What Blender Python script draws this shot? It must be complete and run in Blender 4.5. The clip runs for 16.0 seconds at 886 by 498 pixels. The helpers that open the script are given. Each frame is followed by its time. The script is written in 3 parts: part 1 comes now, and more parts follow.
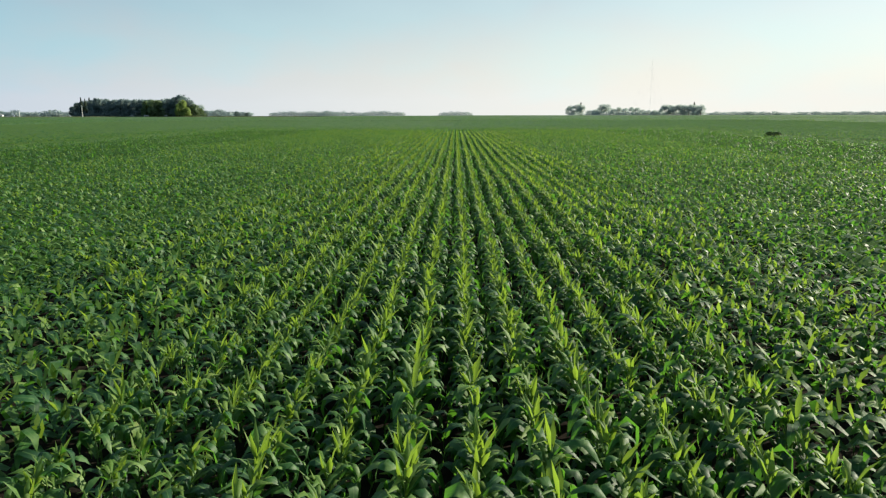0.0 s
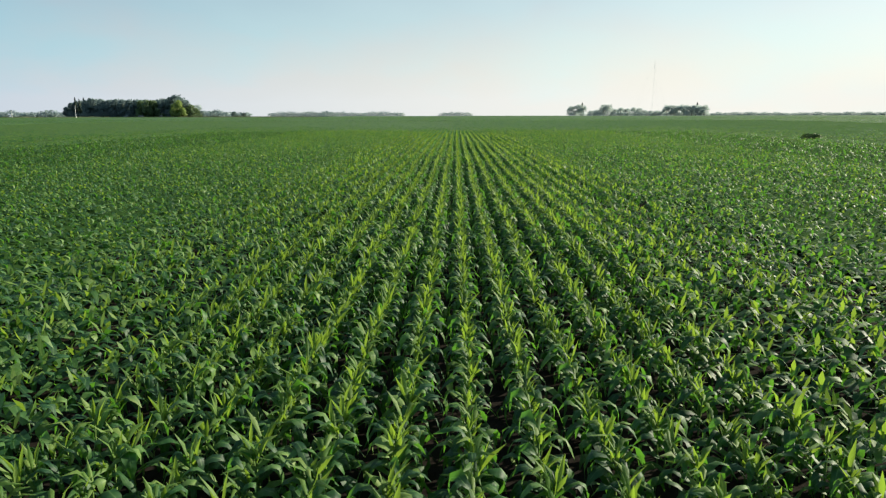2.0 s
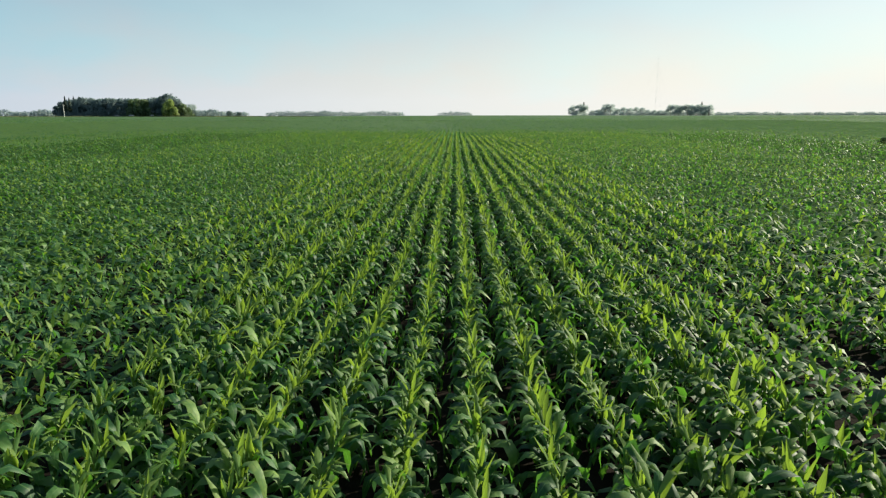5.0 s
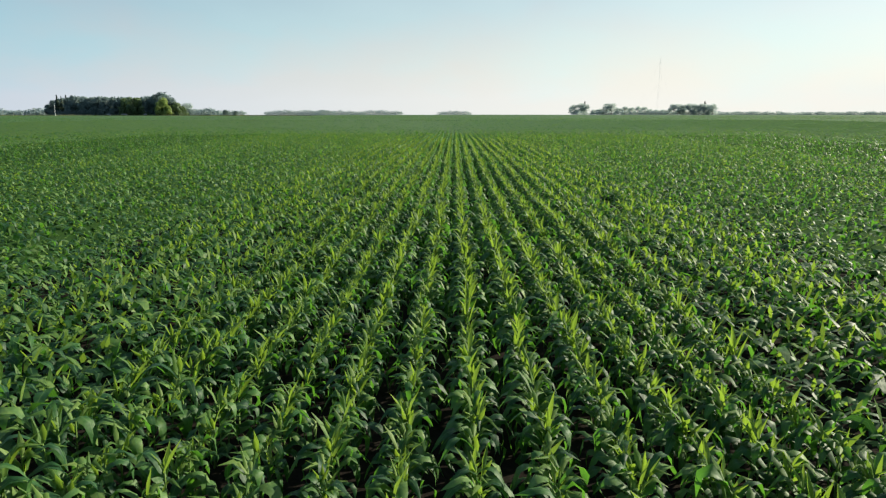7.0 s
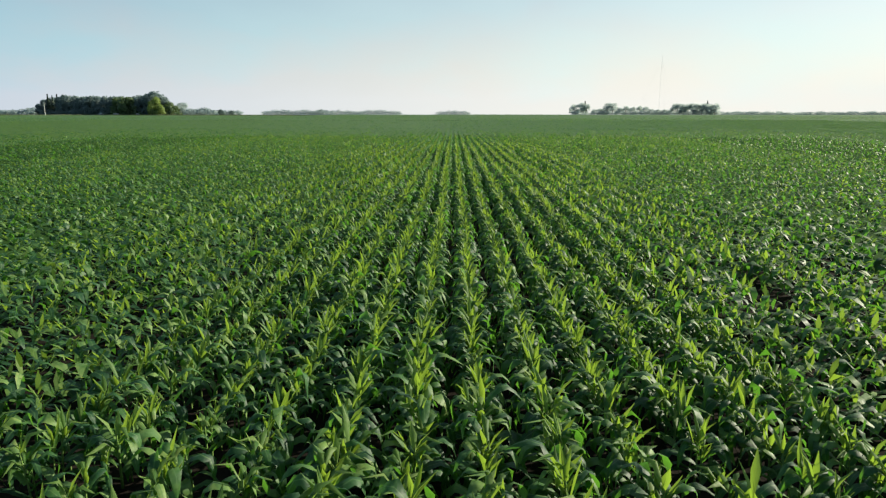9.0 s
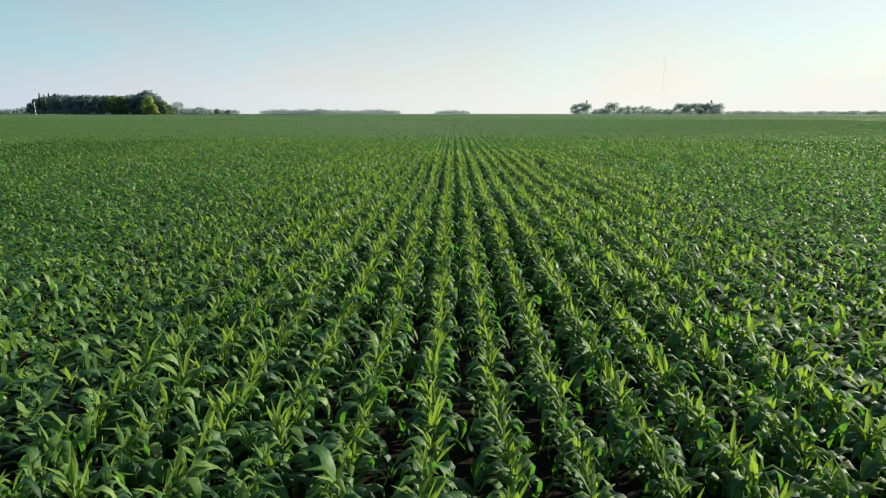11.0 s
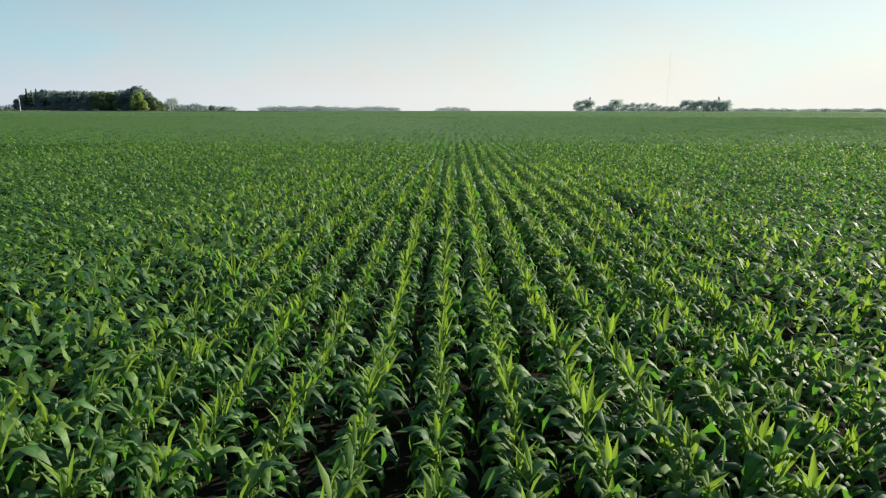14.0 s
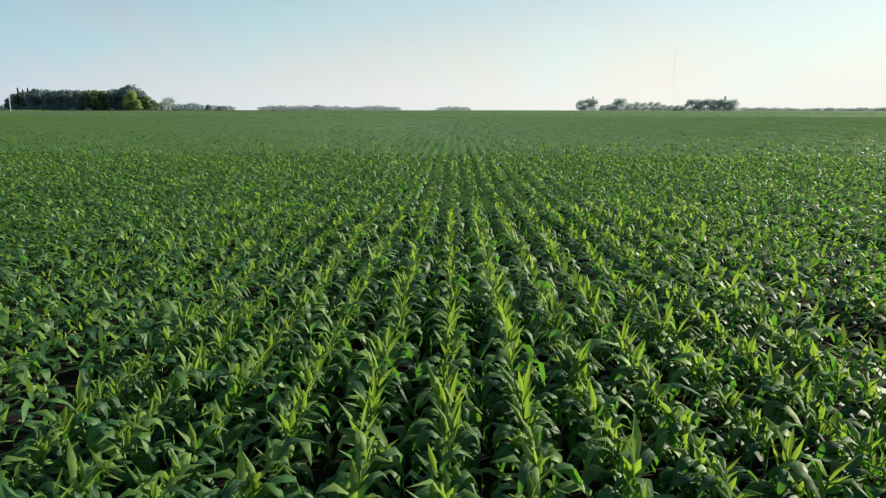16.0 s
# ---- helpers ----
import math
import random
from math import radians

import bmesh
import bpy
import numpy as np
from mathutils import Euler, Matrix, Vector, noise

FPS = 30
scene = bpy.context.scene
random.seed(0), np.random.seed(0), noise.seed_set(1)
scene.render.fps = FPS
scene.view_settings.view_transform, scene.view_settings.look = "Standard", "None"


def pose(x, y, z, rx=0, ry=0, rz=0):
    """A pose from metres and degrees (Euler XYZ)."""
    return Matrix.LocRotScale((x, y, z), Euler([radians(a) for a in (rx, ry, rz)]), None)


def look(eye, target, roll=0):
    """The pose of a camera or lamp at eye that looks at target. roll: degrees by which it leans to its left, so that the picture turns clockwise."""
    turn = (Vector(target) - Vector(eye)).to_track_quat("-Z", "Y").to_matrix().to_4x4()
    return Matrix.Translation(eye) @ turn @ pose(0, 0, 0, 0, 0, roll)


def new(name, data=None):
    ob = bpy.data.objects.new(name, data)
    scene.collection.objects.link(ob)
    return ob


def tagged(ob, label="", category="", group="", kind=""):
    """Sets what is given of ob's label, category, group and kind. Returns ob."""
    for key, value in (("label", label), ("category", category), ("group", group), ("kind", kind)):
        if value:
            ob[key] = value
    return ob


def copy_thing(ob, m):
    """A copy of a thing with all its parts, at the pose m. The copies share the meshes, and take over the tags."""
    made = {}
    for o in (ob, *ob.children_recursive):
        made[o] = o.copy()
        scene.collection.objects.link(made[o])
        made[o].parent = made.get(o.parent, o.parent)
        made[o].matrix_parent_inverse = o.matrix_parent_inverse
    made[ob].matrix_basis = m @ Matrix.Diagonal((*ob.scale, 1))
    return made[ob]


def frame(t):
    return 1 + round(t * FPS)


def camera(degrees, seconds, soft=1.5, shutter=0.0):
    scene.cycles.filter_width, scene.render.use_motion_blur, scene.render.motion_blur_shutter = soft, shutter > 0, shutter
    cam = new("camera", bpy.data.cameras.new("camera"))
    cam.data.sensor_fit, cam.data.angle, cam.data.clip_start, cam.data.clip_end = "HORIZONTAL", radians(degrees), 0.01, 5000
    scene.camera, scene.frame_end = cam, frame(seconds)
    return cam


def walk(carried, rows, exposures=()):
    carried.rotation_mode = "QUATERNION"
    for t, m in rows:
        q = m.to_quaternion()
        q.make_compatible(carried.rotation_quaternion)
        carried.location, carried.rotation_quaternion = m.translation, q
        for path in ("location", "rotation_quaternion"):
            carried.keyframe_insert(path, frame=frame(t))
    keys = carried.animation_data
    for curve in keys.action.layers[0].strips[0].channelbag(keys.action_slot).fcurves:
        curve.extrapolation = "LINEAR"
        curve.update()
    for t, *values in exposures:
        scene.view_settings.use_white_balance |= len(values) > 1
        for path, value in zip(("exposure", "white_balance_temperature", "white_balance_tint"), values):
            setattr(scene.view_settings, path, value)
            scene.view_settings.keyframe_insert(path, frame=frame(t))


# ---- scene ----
# camera: a drone gliding along the crop rows, sinking slowly
cam = camera(70, 16.0, soft=1.25)


def ahead(x, y, z, right, down, lean):
    """A pose at (x, y, z), turned right of the rows, tilted down and leaning, in degrees."""
    a, b = radians(right), radians(down)
    way = Vector((math.sin(a) * math.cos(b), math.cos(a) * math.cos(b), -math.sin(b)))
    return look((x, y, z), Vector((x, y, z)) + way, lean)


walk(cam, [
    (0.0, ahead(0.00, 0.00, 4.277, -1.168, 12.135, -0.114)),
    (0.5, ahead(0.03, 2.82, 4.233, -1.174, 12.122, -0.109)),
    (1.0, ahead(0.04, 5.78, 4.208, -1.172, 12.107, -0.105)),
    (2.0, ahead(0.04, 11.77, 4.146, -1.163, 12.097, -0.102)),
    (3.0, ahead(0.03, 17.63, 4.093, -1.158, 12.073, -0.094)),
    (4.0, ahead(0.01, 23.60, 4.036, -1.128, 12.088, -0.079)),
    (5.0, ahead(-0.02, 29.98, 4.030, -1.095, 12.126, -0.055)),
    (6.0, ahead(-0.03, 36.41, 4.032, -1.075, 12.166, -0.028)),
    (7.0, ahead(-0.05, 42.92, 4.000, -1.017, 12.194, 0.008)),
    (8.0, ahead(-0.07, 49.47, 3.945, -0.948, 12.207, 0.037)),
    (9.0, ahead(-0.12, 56.20, 3.933, -0.899, 12.211, 0.033)),
    (10.0, ahead(-0.22, 63.00, 3.931, -0.864, 12.223, 0.025)),
    (11.0, ahead(-0.31, 69.66, 3.891, -0.859, 12.263, 0.030)),
    (12.0, ahead(-0.35, 76.32, 3.814, -0.858, 12.345, 0.054)),
    (13.0, ahead(-0.34, 83.19, 3.715, -0.852, 12.442, 0.087)),
    (14.0, ahead(-0.40, 90.60, 3.660, -0.851, 12.520, 0.102)),
    (15.0, ahead(-0.43, 98.00, 3.619, -0.878, 12.543, 0.101)),
    (15.5, ahead(-0.47, 101.72, 3.624, -0.895, 12.557, 0.094)),
    (16.0, ahead(-0.50, 105.46, 3.629, -0.928, 12.574, 0.090)),
])

# ---- world, sun, exposure ----
SUN_UP, SUN_SIDE = radians(24), radians(65)     # height; turn to the right of the rows
SKY, STOPS = 0.063, 0.80
sun_way = Vector((math.sin(SUN_SIDE) * math.cos(SUN_UP), math.cos(SUN_SIDE) * math.cos(SUN_UP), math.sin(SUN_UP)))


def make_sky():
    """A clear summer sky with summer haze that pales it towards the horizon, more so on the sun's side, and thin veils of cloud."""
    world = bpy.data.worlds.new("sky")
    scene.world = world
    world.use_nodes = True
    n, l = world.node_tree.nodes, world.node_tree.links

    def calc(kind, a, b=None, c=None, clamp=False):
        m = n.new("ShaderNodeMath")
        m.operation, m.use_clamp = kind, clamp
        for slot, value in zip(m.inputs, (a, b, c)):
            if isinstance(value, (int, float)):
                slot.default_value = value
            elif value is not None:
                l.new(value, slot)
        return m.outputs[0]

    def blend(fac, a, b):
        m = n.new("ShaderNodeMix")
        m.data_type = "RGBA"
        l.new(fac, m.inputs[0])
        for slot, value in ((m.inputs[6], a), (m.inputs[7], b)):
            if isinstance(value, tuple):
                slot.default_value = (*value, 1)
            else:
                l.new(value, slot)
        return m.outputs[2]

    sky = n.new("ShaderNodeTexSky")
    sky.sky_type, sky.sun_disc = "NISHITA", False
    sky.sun_elevation, sky.sun_rotation = SUN_UP, SUN_SIDE
    sky.altitude, sky.air_density, sky.dust_density, sky.ozone_density = 100, 1.0, 0.9, 1.2
    way = n.new("ShaderNodeTexCoord").outputs["Generated"]
    split = n.new("ShaderNodeSeparateXYZ")
    l.new(way, split.inputs[0])
    up = split.outputs["Z"]
    dot = n.new("ShaderNodeVectorMath")
    dot.operation = "DOT_PRODUCT"
    l.new(way, dot.inputs[0])
    dot.inputs[1].default_value = (math.sin(SUN_SIDE), math.cos(SUN_SIDE), 0)
    toward = calc("MULTIPLY_ADD", dot.outputs["Value"], 0.95, 0.37, True)
    k = 1 / (SKY * 2 ** STOPS)
    ground_haze = blend(toward, tuple(k * c for c in LOW_SHADE), tuple(k * c for c in LOW_SUN))
    upper_haze = blend(toward, tuple(k * c for c in HAZE_SHADE), tuple(k * c for c in HAZE_SUN))
    cloud = n.new("ShaderNodeTexNoise")
    stretch = n.new("ShaderNodeMapping")
    stretch.inputs["Scale"].default_value = (1.6, 1.6, 3.6)
    l.new(way, stretch.inputs["Vector"])
    l.new(stretch.outputs[0], cloud.inputs["Vector"])
    cloud.inputs["Scale"].default_value, cloud.inputs["Detail"].default_value = 3.4, 5
    height = calc("MULTIPLY_ADD", up, 8.5, calc("MULTIPLY_ADD", cloud.outputs["Fac"], 2.2, -1.3), True)
    haze = blend(height, ground_haze, upper_haze)
    low = calc("POWER", calc("SUBTRACT", 1.0, calc("ABSOLUTE", up), None, True), 5.0)
    veil = calc("MULTIPLY_ADD", cloud.outputs["Fac"], 0.25, 0.02)
    fac = calc("ADD", calc("MULTIPLY", low, 0.95), veil, None, True)
    l.new(blend(fac, sky.outputs["Color"], haze), n["Background"].inputs["Color"])
    n["Background"].inputs["Strength"].default_value = SKY


LOW_SHADE, LOW_SUN = (0.53, 0.62, 0.735), (0.94, 0.93, 0.86)        # haze near the ground, away from the sun and towards it
HAZE_SHADE, HAZE_SUN = (0.33, 0.61, 0.76), (0.82, 0.98, 0.94)        # and higher up
make_sky()
sun = new("sun", bpy.data.lights.new("sun", "SUN"))
sun.data.energy, sun.data.angle, sun.data.color = 5.0, radians(0.6), (1.0, 0.93, 0.72)
sun.matrix_world = look(sun_way * 60, (0, 0, 0))
scene.view_settings.exposure = STOPS


# ---- materials ----
def material(name):
    m = bpy.data.materials.new(name)
    m.use_nodes = True
    return m, m.node_tree.nodes, m.node_tree.links, m.node_tree.nodes["Principled BSDF"]


def ramp(nodes, stops):
    r = nodes.new("ShaderNodeValToRGB")
    while len(r.color_ramp.elements) < len(stops):
        r.color_ramp.elements.new(0.5)
    for e, (at, c) in zip(r.color_ramp.elements, stops):
        e.position, e.color = at, (*c, 1)
    return r


def chance(nodes, links):
    """A number that differs from leaf to leaf and from plant to plant."""
    geo, info = nodes.new("ShaderNodeNewGeometry"), nodes.new("ShaderNodeObjectInfo")
    add, fract = nodes.new("ShaderNodeMath"), nodes.new("ShaderNodeMath")
    add.operation, fract.operation = "ADD", "FRACT"
    links.new(geo.outputs["Random Per Island"], add.inputs[0])
    links.new(info.outputs["Random"], add.inputs[1])
    links.new(add.outputs[0], fract.inputs[0])
    return fract.outputs[0]


def leaf_material(name, stops, through_light, share, rough, rib=None, scale=9.0, gloss=0.5):
    """A thin leaf: gloss on the skin, light shining through; rib: colour of a pale midrib along the middle of the blade."""
    m, n, l, b = material(name)
    r = ramp(n, stops)
    tex = n.new("ShaderNodeTexNoise")
    tex.inputs["Scale"].default_value, tex.inputs["Detail"].default_value = scale, 3
    place = n.new("ShaderNodeNewGeometry")
    l.new(place.outputs["Position"], tex.inputs["Vector"])
    mix = n.new("ShaderNodeMath")
    mix.operation = "MULTIPLY_ADD"
    mix.inputs[1].default_value = 0.7
    l.new(chance(n, l), mix.inputs[0])
    part_of = n.new("ShaderNodeMath")
    part_of.operation = "MULTIPLY_ADD"
    part_of.inputs[1].default_value, part_of.inputs[2].default_value = 0.6, -0.15
    l.new(tex.outputs["Fac"], part_of.inputs[0])
    l.new(part_of.outputs[0], mix.inputs[2])
    l.new(mix.outputs[0], r.inputs["Fac"])
    colour = r.outputs["Color"]
    if rib:
        uv = n.new("ShaderNodeUVMap")
        split = n.new("ShaderNodeSeparateXYZ")
        l.new(uv.outputs["UV"], split.inputs[0])
        off = n.new("ShaderNodeMath")
        off.operation = "SUBTRACT"
        off.inputs[1].default_value = 0.5
        l.new(split.outputs["X"], off.inputs[0])
        size = n.new("ShaderNodeMath")
        size.operation = "ABSOLUTE"
        l.new(off.outputs[0], size.inputs[0])
        less = n.new("ShaderNodeMapRange")
        less.inputs["From Min"].default_value, less.inputs["From Max"].default_value = 0.06, 0.02
        l.new(size.outputs[0], less.inputs["Value"])
        two = n.new("ShaderNodeMix")
        two.data_type = "RGBA"
        two.inputs[7].default_value = (*rib, 1)
        l.new(less.outputs[0], two.inputs[0])
        l.new(colour, two.inputs[6])
        colour = two.outputs[2]
    l.new(colour, b.inputs["Base Color"])
    b.inputs["Roughness"].default_value = rough
    b.inputs["Specular IOR Level"].default_value = gloss
    wrinkle, bumps = n.new("ShaderNodeTexNoise"), n.new("ShaderNodeBump")
    wrinkle.inputs["Scale"].default_value, wrinkle.inputs["Detail"].default_value = scale * 1.6, 1
    l.new(place.outputs["Position"], wrinkle.inputs["Vector"])
    bumps.inputs["Strength"].default_value, bumps.inputs["Distance"].default_value = 0.32, 0.2 / scale
    l.new(wrinkle.outputs["Fac"], bumps.inputs["Height"])
    l.new(bumps.outputs[0], b.inputs["Normal"])
    trans = n.new("ShaderNodeBsdfTranslucent")
    trans.inputs["Color"].default_value = (*through_light, 1)
    both = n.new("ShaderNodeMixShader")
    both.inputs[0].default_value = share
    l.new(b.outputs[0], both.inputs[1])
    l.new(trans.outputs[0], both.inputs[2])
    l.new(both.outputs[0], n["Material Output"].inputs["Surface"])
    return m


def surface(name, stops, scale, rough=0.9, bump=0.3, stretch=(1, 1, 1), fine=6.0, depth=0.05):
    """A rough matt surface with stains and grain at two scales."""
    m, n, l, b = material(name)
    geo, mapping = n.new("ShaderNodeNewGeometry"), n.new("ShaderNodeMapping")
    mapping.inputs["Scale"].default_value = stretch
    l.new(geo.outputs["Position"], mapping.inputs["Vector"])
    big, small = n.new("ShaderNodeTexNoise"), n.new("ShaderNodeTexNoise")
    big.inputs["Scale"].default_value, big.inputs["Detail"].default_value = scale, 4
    small.inputs["Scale"].default_value, small.inputs["Detail"].default_value = scale * fine, 5
    mix = n.new("ShaderNodeMath")
    mix.operation = "MULTIPLY_ADD"
    mix.inputs[1].default_value = 0.5
    half = n.new("ShaderNodeMath")
    half.operation = "MULTIPLY"
    half.inputs[1].default_value = 0.5
    for t in (big, small):
        l.new(mapping.outputs[0], t.inputs["Vector"])
    l.new(big.outputs["Fac"], half.inputs[0])
    l.new(small.outputs["Fac"], mix.inputs[0])
    l.new(half.outputs[0], mix.inputs[2])
    r = ramp(n, stops)
    l.new(mix.outputs[0], r.inputs["Fac"])
    l.new(r.outputs["Color"], b.inputs["Base Color"])
    b.inputs["Roughness"].default_value = rough
    b.inputs["Specular IOR Level"].default_value = 0.2
    bumps = n.new("ShaderNodeBump")
    bumps.inputs["Strength"].default_value, bumps.inputs["Distance"].default_value = bump, depth
    l.new(small.outputs["Fac"], bumps.inputs["Height"])
    l.new(bumps.outputs[0], b.inputs["Normal"])
    return m


LEAF = leaf_material("corn leaf", [(0.0, (0.006, 0.032, 0.015)), (0.40, (0.013, 0.059, 0.022)), (0.58, (0.038, 0.112, 0.028)), (0.73, (0.092, 0.178, 0.048)), (0.87, (0.17, 0.270, 0.072)), (1.0, (0.25, 0.29, 0.11))],
                     (0.14, 0.40, 0.033), 0.33, 0.57, (0.09, 0.18, 0.06), gloss=0.43)
YOUNG = leaf_material("young corn leaf", [(0.0, (0.034, 0.102, 0.026)), (0.5, (0.088, 0.178, 0.038)), (1.0, (0.20, 0.285, 0.08))],
                      (0.28, 0.44, 0.040), 0.44, 0.58, (0.20, 0.29, 0.085), gloss=0.34)
STALK = surface("corn stalk", [(0.3, (0.09, 0.17, 0.04)), (0.7, (0.16, 0.24, 0.07))], 12, 0.5, 0.1)
SOIL = surface("dark soil", [(0.3, (0.010, 0.0085, 0.0075)), (0.7, (0.026, 0.021, 0.018))], 1.3, 0.95, 0.4, fine=9, depth=0.04)
SOIL.node_tree.nodes["Principled BSDF"].inputs["Specular IOR Level"].default_value = 0.03
LAND = surface("distant farmland", [(0.35, (0.06, 0.11, 0.03)), (0.6, (0.10, 0.14, 0.05))], 0.004, 0.95, 0.2, stretch=(1, 0.3, 1))
CANOPY = leaf_material("crop canopy", [(0.1, (0.056, 0.138, 0.026)), (0.5, (0.082, 0.170, 0.031)), (0.9, (0.112, 0.196, 0.037))], (0.25, 0.39, 0.03), 0.3, 0.55, scale=0.5)
CANOPY.node_tree.nodes["Principled BSDF"].inputs["Specular IOR Level"].default_value = 0.45
# green darkened so that gaps between plants read as shade
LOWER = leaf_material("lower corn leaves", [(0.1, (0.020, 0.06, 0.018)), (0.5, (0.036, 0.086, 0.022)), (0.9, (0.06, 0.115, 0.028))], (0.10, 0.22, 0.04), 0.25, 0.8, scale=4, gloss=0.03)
VERGE = surface("dry verge grass", [(0.3, (0.12, 0.15, 0.07)), (0.7, (0.19, 0.21, 0.12))], 0.4, 0.9, 0.4)
# dark leaves lightened and blued: the haze over the grove is in the colour
HAZED_DARK_CROWN = leaf_material("dark broadleaf foliage with haze tint", [(0.0, (0.105, 0.15, 0.156)), (0.5, (0.125, 0.174, 0.176)), (1.0, (0.142, 0.195, 0.188))], (0.26, 0.36, 0.34), 0.5, 0.6, scale=0.3)
# some blue mixed into this green to stand for haze
MID_CROWN = leaf_material("green broadleaf foliage", [(0.0, (0.065, 0.11, 0.065)), (0.5, (0.09, 0.145, 0.075)), (1.0, (0.12, 0.175, 0.09))], (0.18, 0.27, 0.06), 0.35, 0.6, scale=0.3)
# lighter, yellower leaf colour paints the sunlit end of the grove
LIGHT_CROWN = leaf_material("yellow-green foliage brightened for sun", [(0.0, (0.14, 0.20, 0.06)), (0.5, (0.19, 0.26, 0.08)), (1.0, (0.24, 0.31, 0.10))], (0.38, 0.50, 0.12), 0.45, 0.6, scale=0.3)
# pale grey-blue leaf colour carries the haze in front of the farmstead trees
HAZED_GREY_CROWN = leaf_material("foliage greyed for haze", [(0.0, (0.23, 0.29, 0.305)), (0.5, (0.27, 0.335, 0.345)), (1.0, (0.31, 0.37, 0.37))], (0.52, 0.60, 0.58), 0.7, 0.7, scale=0.3)
# distance haze is painted in as a pale bluish leaf colour
HAZED_WOOD = leaf_material("far woodland foliage with haze tint", [(0.0, (0.15, 0.215, 0.25)), (0.5, (0.18, 0.25, 0.28)), (1.0, (0.21, 0.28, 0.30))], (0.40, 0.48, 0.47), 0.55, 0.7, scale=0.1)
SPRUCE = leaf_material("spruce needles", [(0.0, (0.02, 0.04, 0.025)), (1.0, (0.045, 0.075, 0.045))], (0.03, 0.06, 0.03), 0.15, 0.7, scale=0.4)
BARK = surface("bark", [(0.3, (0.05, 0.04, 0.03)), (0.7, (0.13, 0.10, 0.08))], 1.5, 0.95, 0.6)
WEED = leaf_material("dark weed leaf", [(0.0, (0.018, 0.045, 0.014)), (1.0, (0.045, 0.085, 0.025))], (0.06, 0.13, 0.02), 0.25, 0.5, scale=3)
POLE = surface("white weathered pole", [(0.3, (0.68, 0.68, 0.67)), (0.7, (0.80, 0.80, 0.79))], 2.0, 0.8, 0.2)
STEEL = surface("galvanised steel", [(0.3, (0.42, 0.44, 0.46)), (0.7, (0.55, 0.57, 0.6))], 1.0, 0.5, 0.1)
WHITE = surface("white painted boards", [(0.3, (0.72, 0.72, 0.7)), (0.7, (0.82, 0.82, 0.8))], 0.8, 0.6, 0.1)
ROOF = surface("grey metal roof", [(0.3, (0.28, 0.29, 0.3)), (0.7, (0.4, 0.41, 0.42))], 0.8, 0.5, 0.1)


# ---- mesh helpers ----
def quads_mesh(name, verts, quads, materials, which=None, uv=None, smooth=True):
    """A mesh of four-sided faces from arrays."""
    verts, quads = np.asarray(verts, np.float32), np.asarray(quads, np.int32)
    me = bpy.data.meshes.new(name)
    me.vertices.add(len(verts))
    me.vertices.foreach_set("co", verts.ravel())
    me.loops.add(quads.size)
    me.loops.foreach_set("vertex_index", quads.ravel())
    me.polygons.add(len(quads))
    me.polygons.foreach_set("loop_start", np.arange(0, quads.size, 4, dtype=np.int32))
    me.polygons.foreach_set("use_smooth", np.full(len(quads), smooth, dtype=bool))
    for m in materials:
        me.materials.append(m)
    if which is not None:
        me.polygons.foreach_set("material_index", np.asarray(which, np.int32))
    if uv is not None:
        layer = me.uv_layers.new(name="blade")
        layer.data.foreach_set("uv", np.asarray(uv, np.float32)[quads.ravel()].ravel())
    me.update(calc_edges=True)
    return me


def part(name, bm, mat, parent, label=""):
    """A bmesh as one mesh object under a thing or a part."""
    me = bpy.data.meshes.new(name)
    bm.to_mesh(me)
    bm.free()
    me.materials.append(mat)
    ob = new(name, me)
    ob.parent = parent
    return tagged(ob, label)


def tube(points, radii, sides=6):
    """A tapered tube along points, as a bmesh."""
    bm = bmesh.new()
    add_tube(bm, points, radii, sides)
    return bm


def add_tube(bm, points, radii, sides=6):
    points = [Vector(p) for p in points]
    rings = []
    for i, (p, r) in enumerate(zip(points, radii)):
        way = (points[min(i + 1, len(points) - 1)] - points[max(i - 1, 0)]).normalized()
        side = way.cross(Vector((0.3, 1, 0.2))).normalized()
        up = way.cross(side)
        rings.append([bm.verts.new(p + r * (math.cos(a) * side + math.sin(a) * up)) for a in (2 * math.pi * k / sides for k in range(sides))])
    for a, b in zip(rings, rings[1:]):
        for k in range(sides):
            bm.faces.new((a[k], a[(k + 1) % sides], b[(k + 1) % sides], b[k]))
    bm.faces.new(rings[0][::-1])
    bm.faces.new(rings[-1])


def add_box(bm, x0, x1, y0, y1, z0, z1):
    v = [bm.verts.new(p) for p in ((x0, y0, z0), (x1, y0, z0), (x1, y1, z0), (x0, y1, z0), (x0, y0, z1), (x1, y0, z1), (x1, y1, z1), (x0, y1, z1))]
    for f in ((0, 3, 2, 1), (4, 5, 6, 7), (0, 1, 5, 4), (1, 2, 6, 5), (2, 3, 7, 6), (3, 0, 4, 7)):
        bm.faces.new([v[i] for i in f])


# ---- ground ----
def sheet(name, xs, ys, height, mat):
    """A sheet over a grid of xs and ys with a height at each corner."""
    gx, gy = np.meshgrid(xs, ys)
    v = np.stack([gx.ravel(), gy.ravel(), height(gx, gy).ravel()], 1)
    i = np.arange((len(ys) - 1) * len(xs)).reshape(len(ys) - 1, len(xs))[:, :-1].ravel()
    q = np.stack([i, i + 1, i + 1 + len(xs), i + len(xs)], 1)
    return v, q


def grow(n, a, b, power):
    """Steps from a to b that widen."""
    return a + (b - a) * np.linspace(0, 1, n) ** power


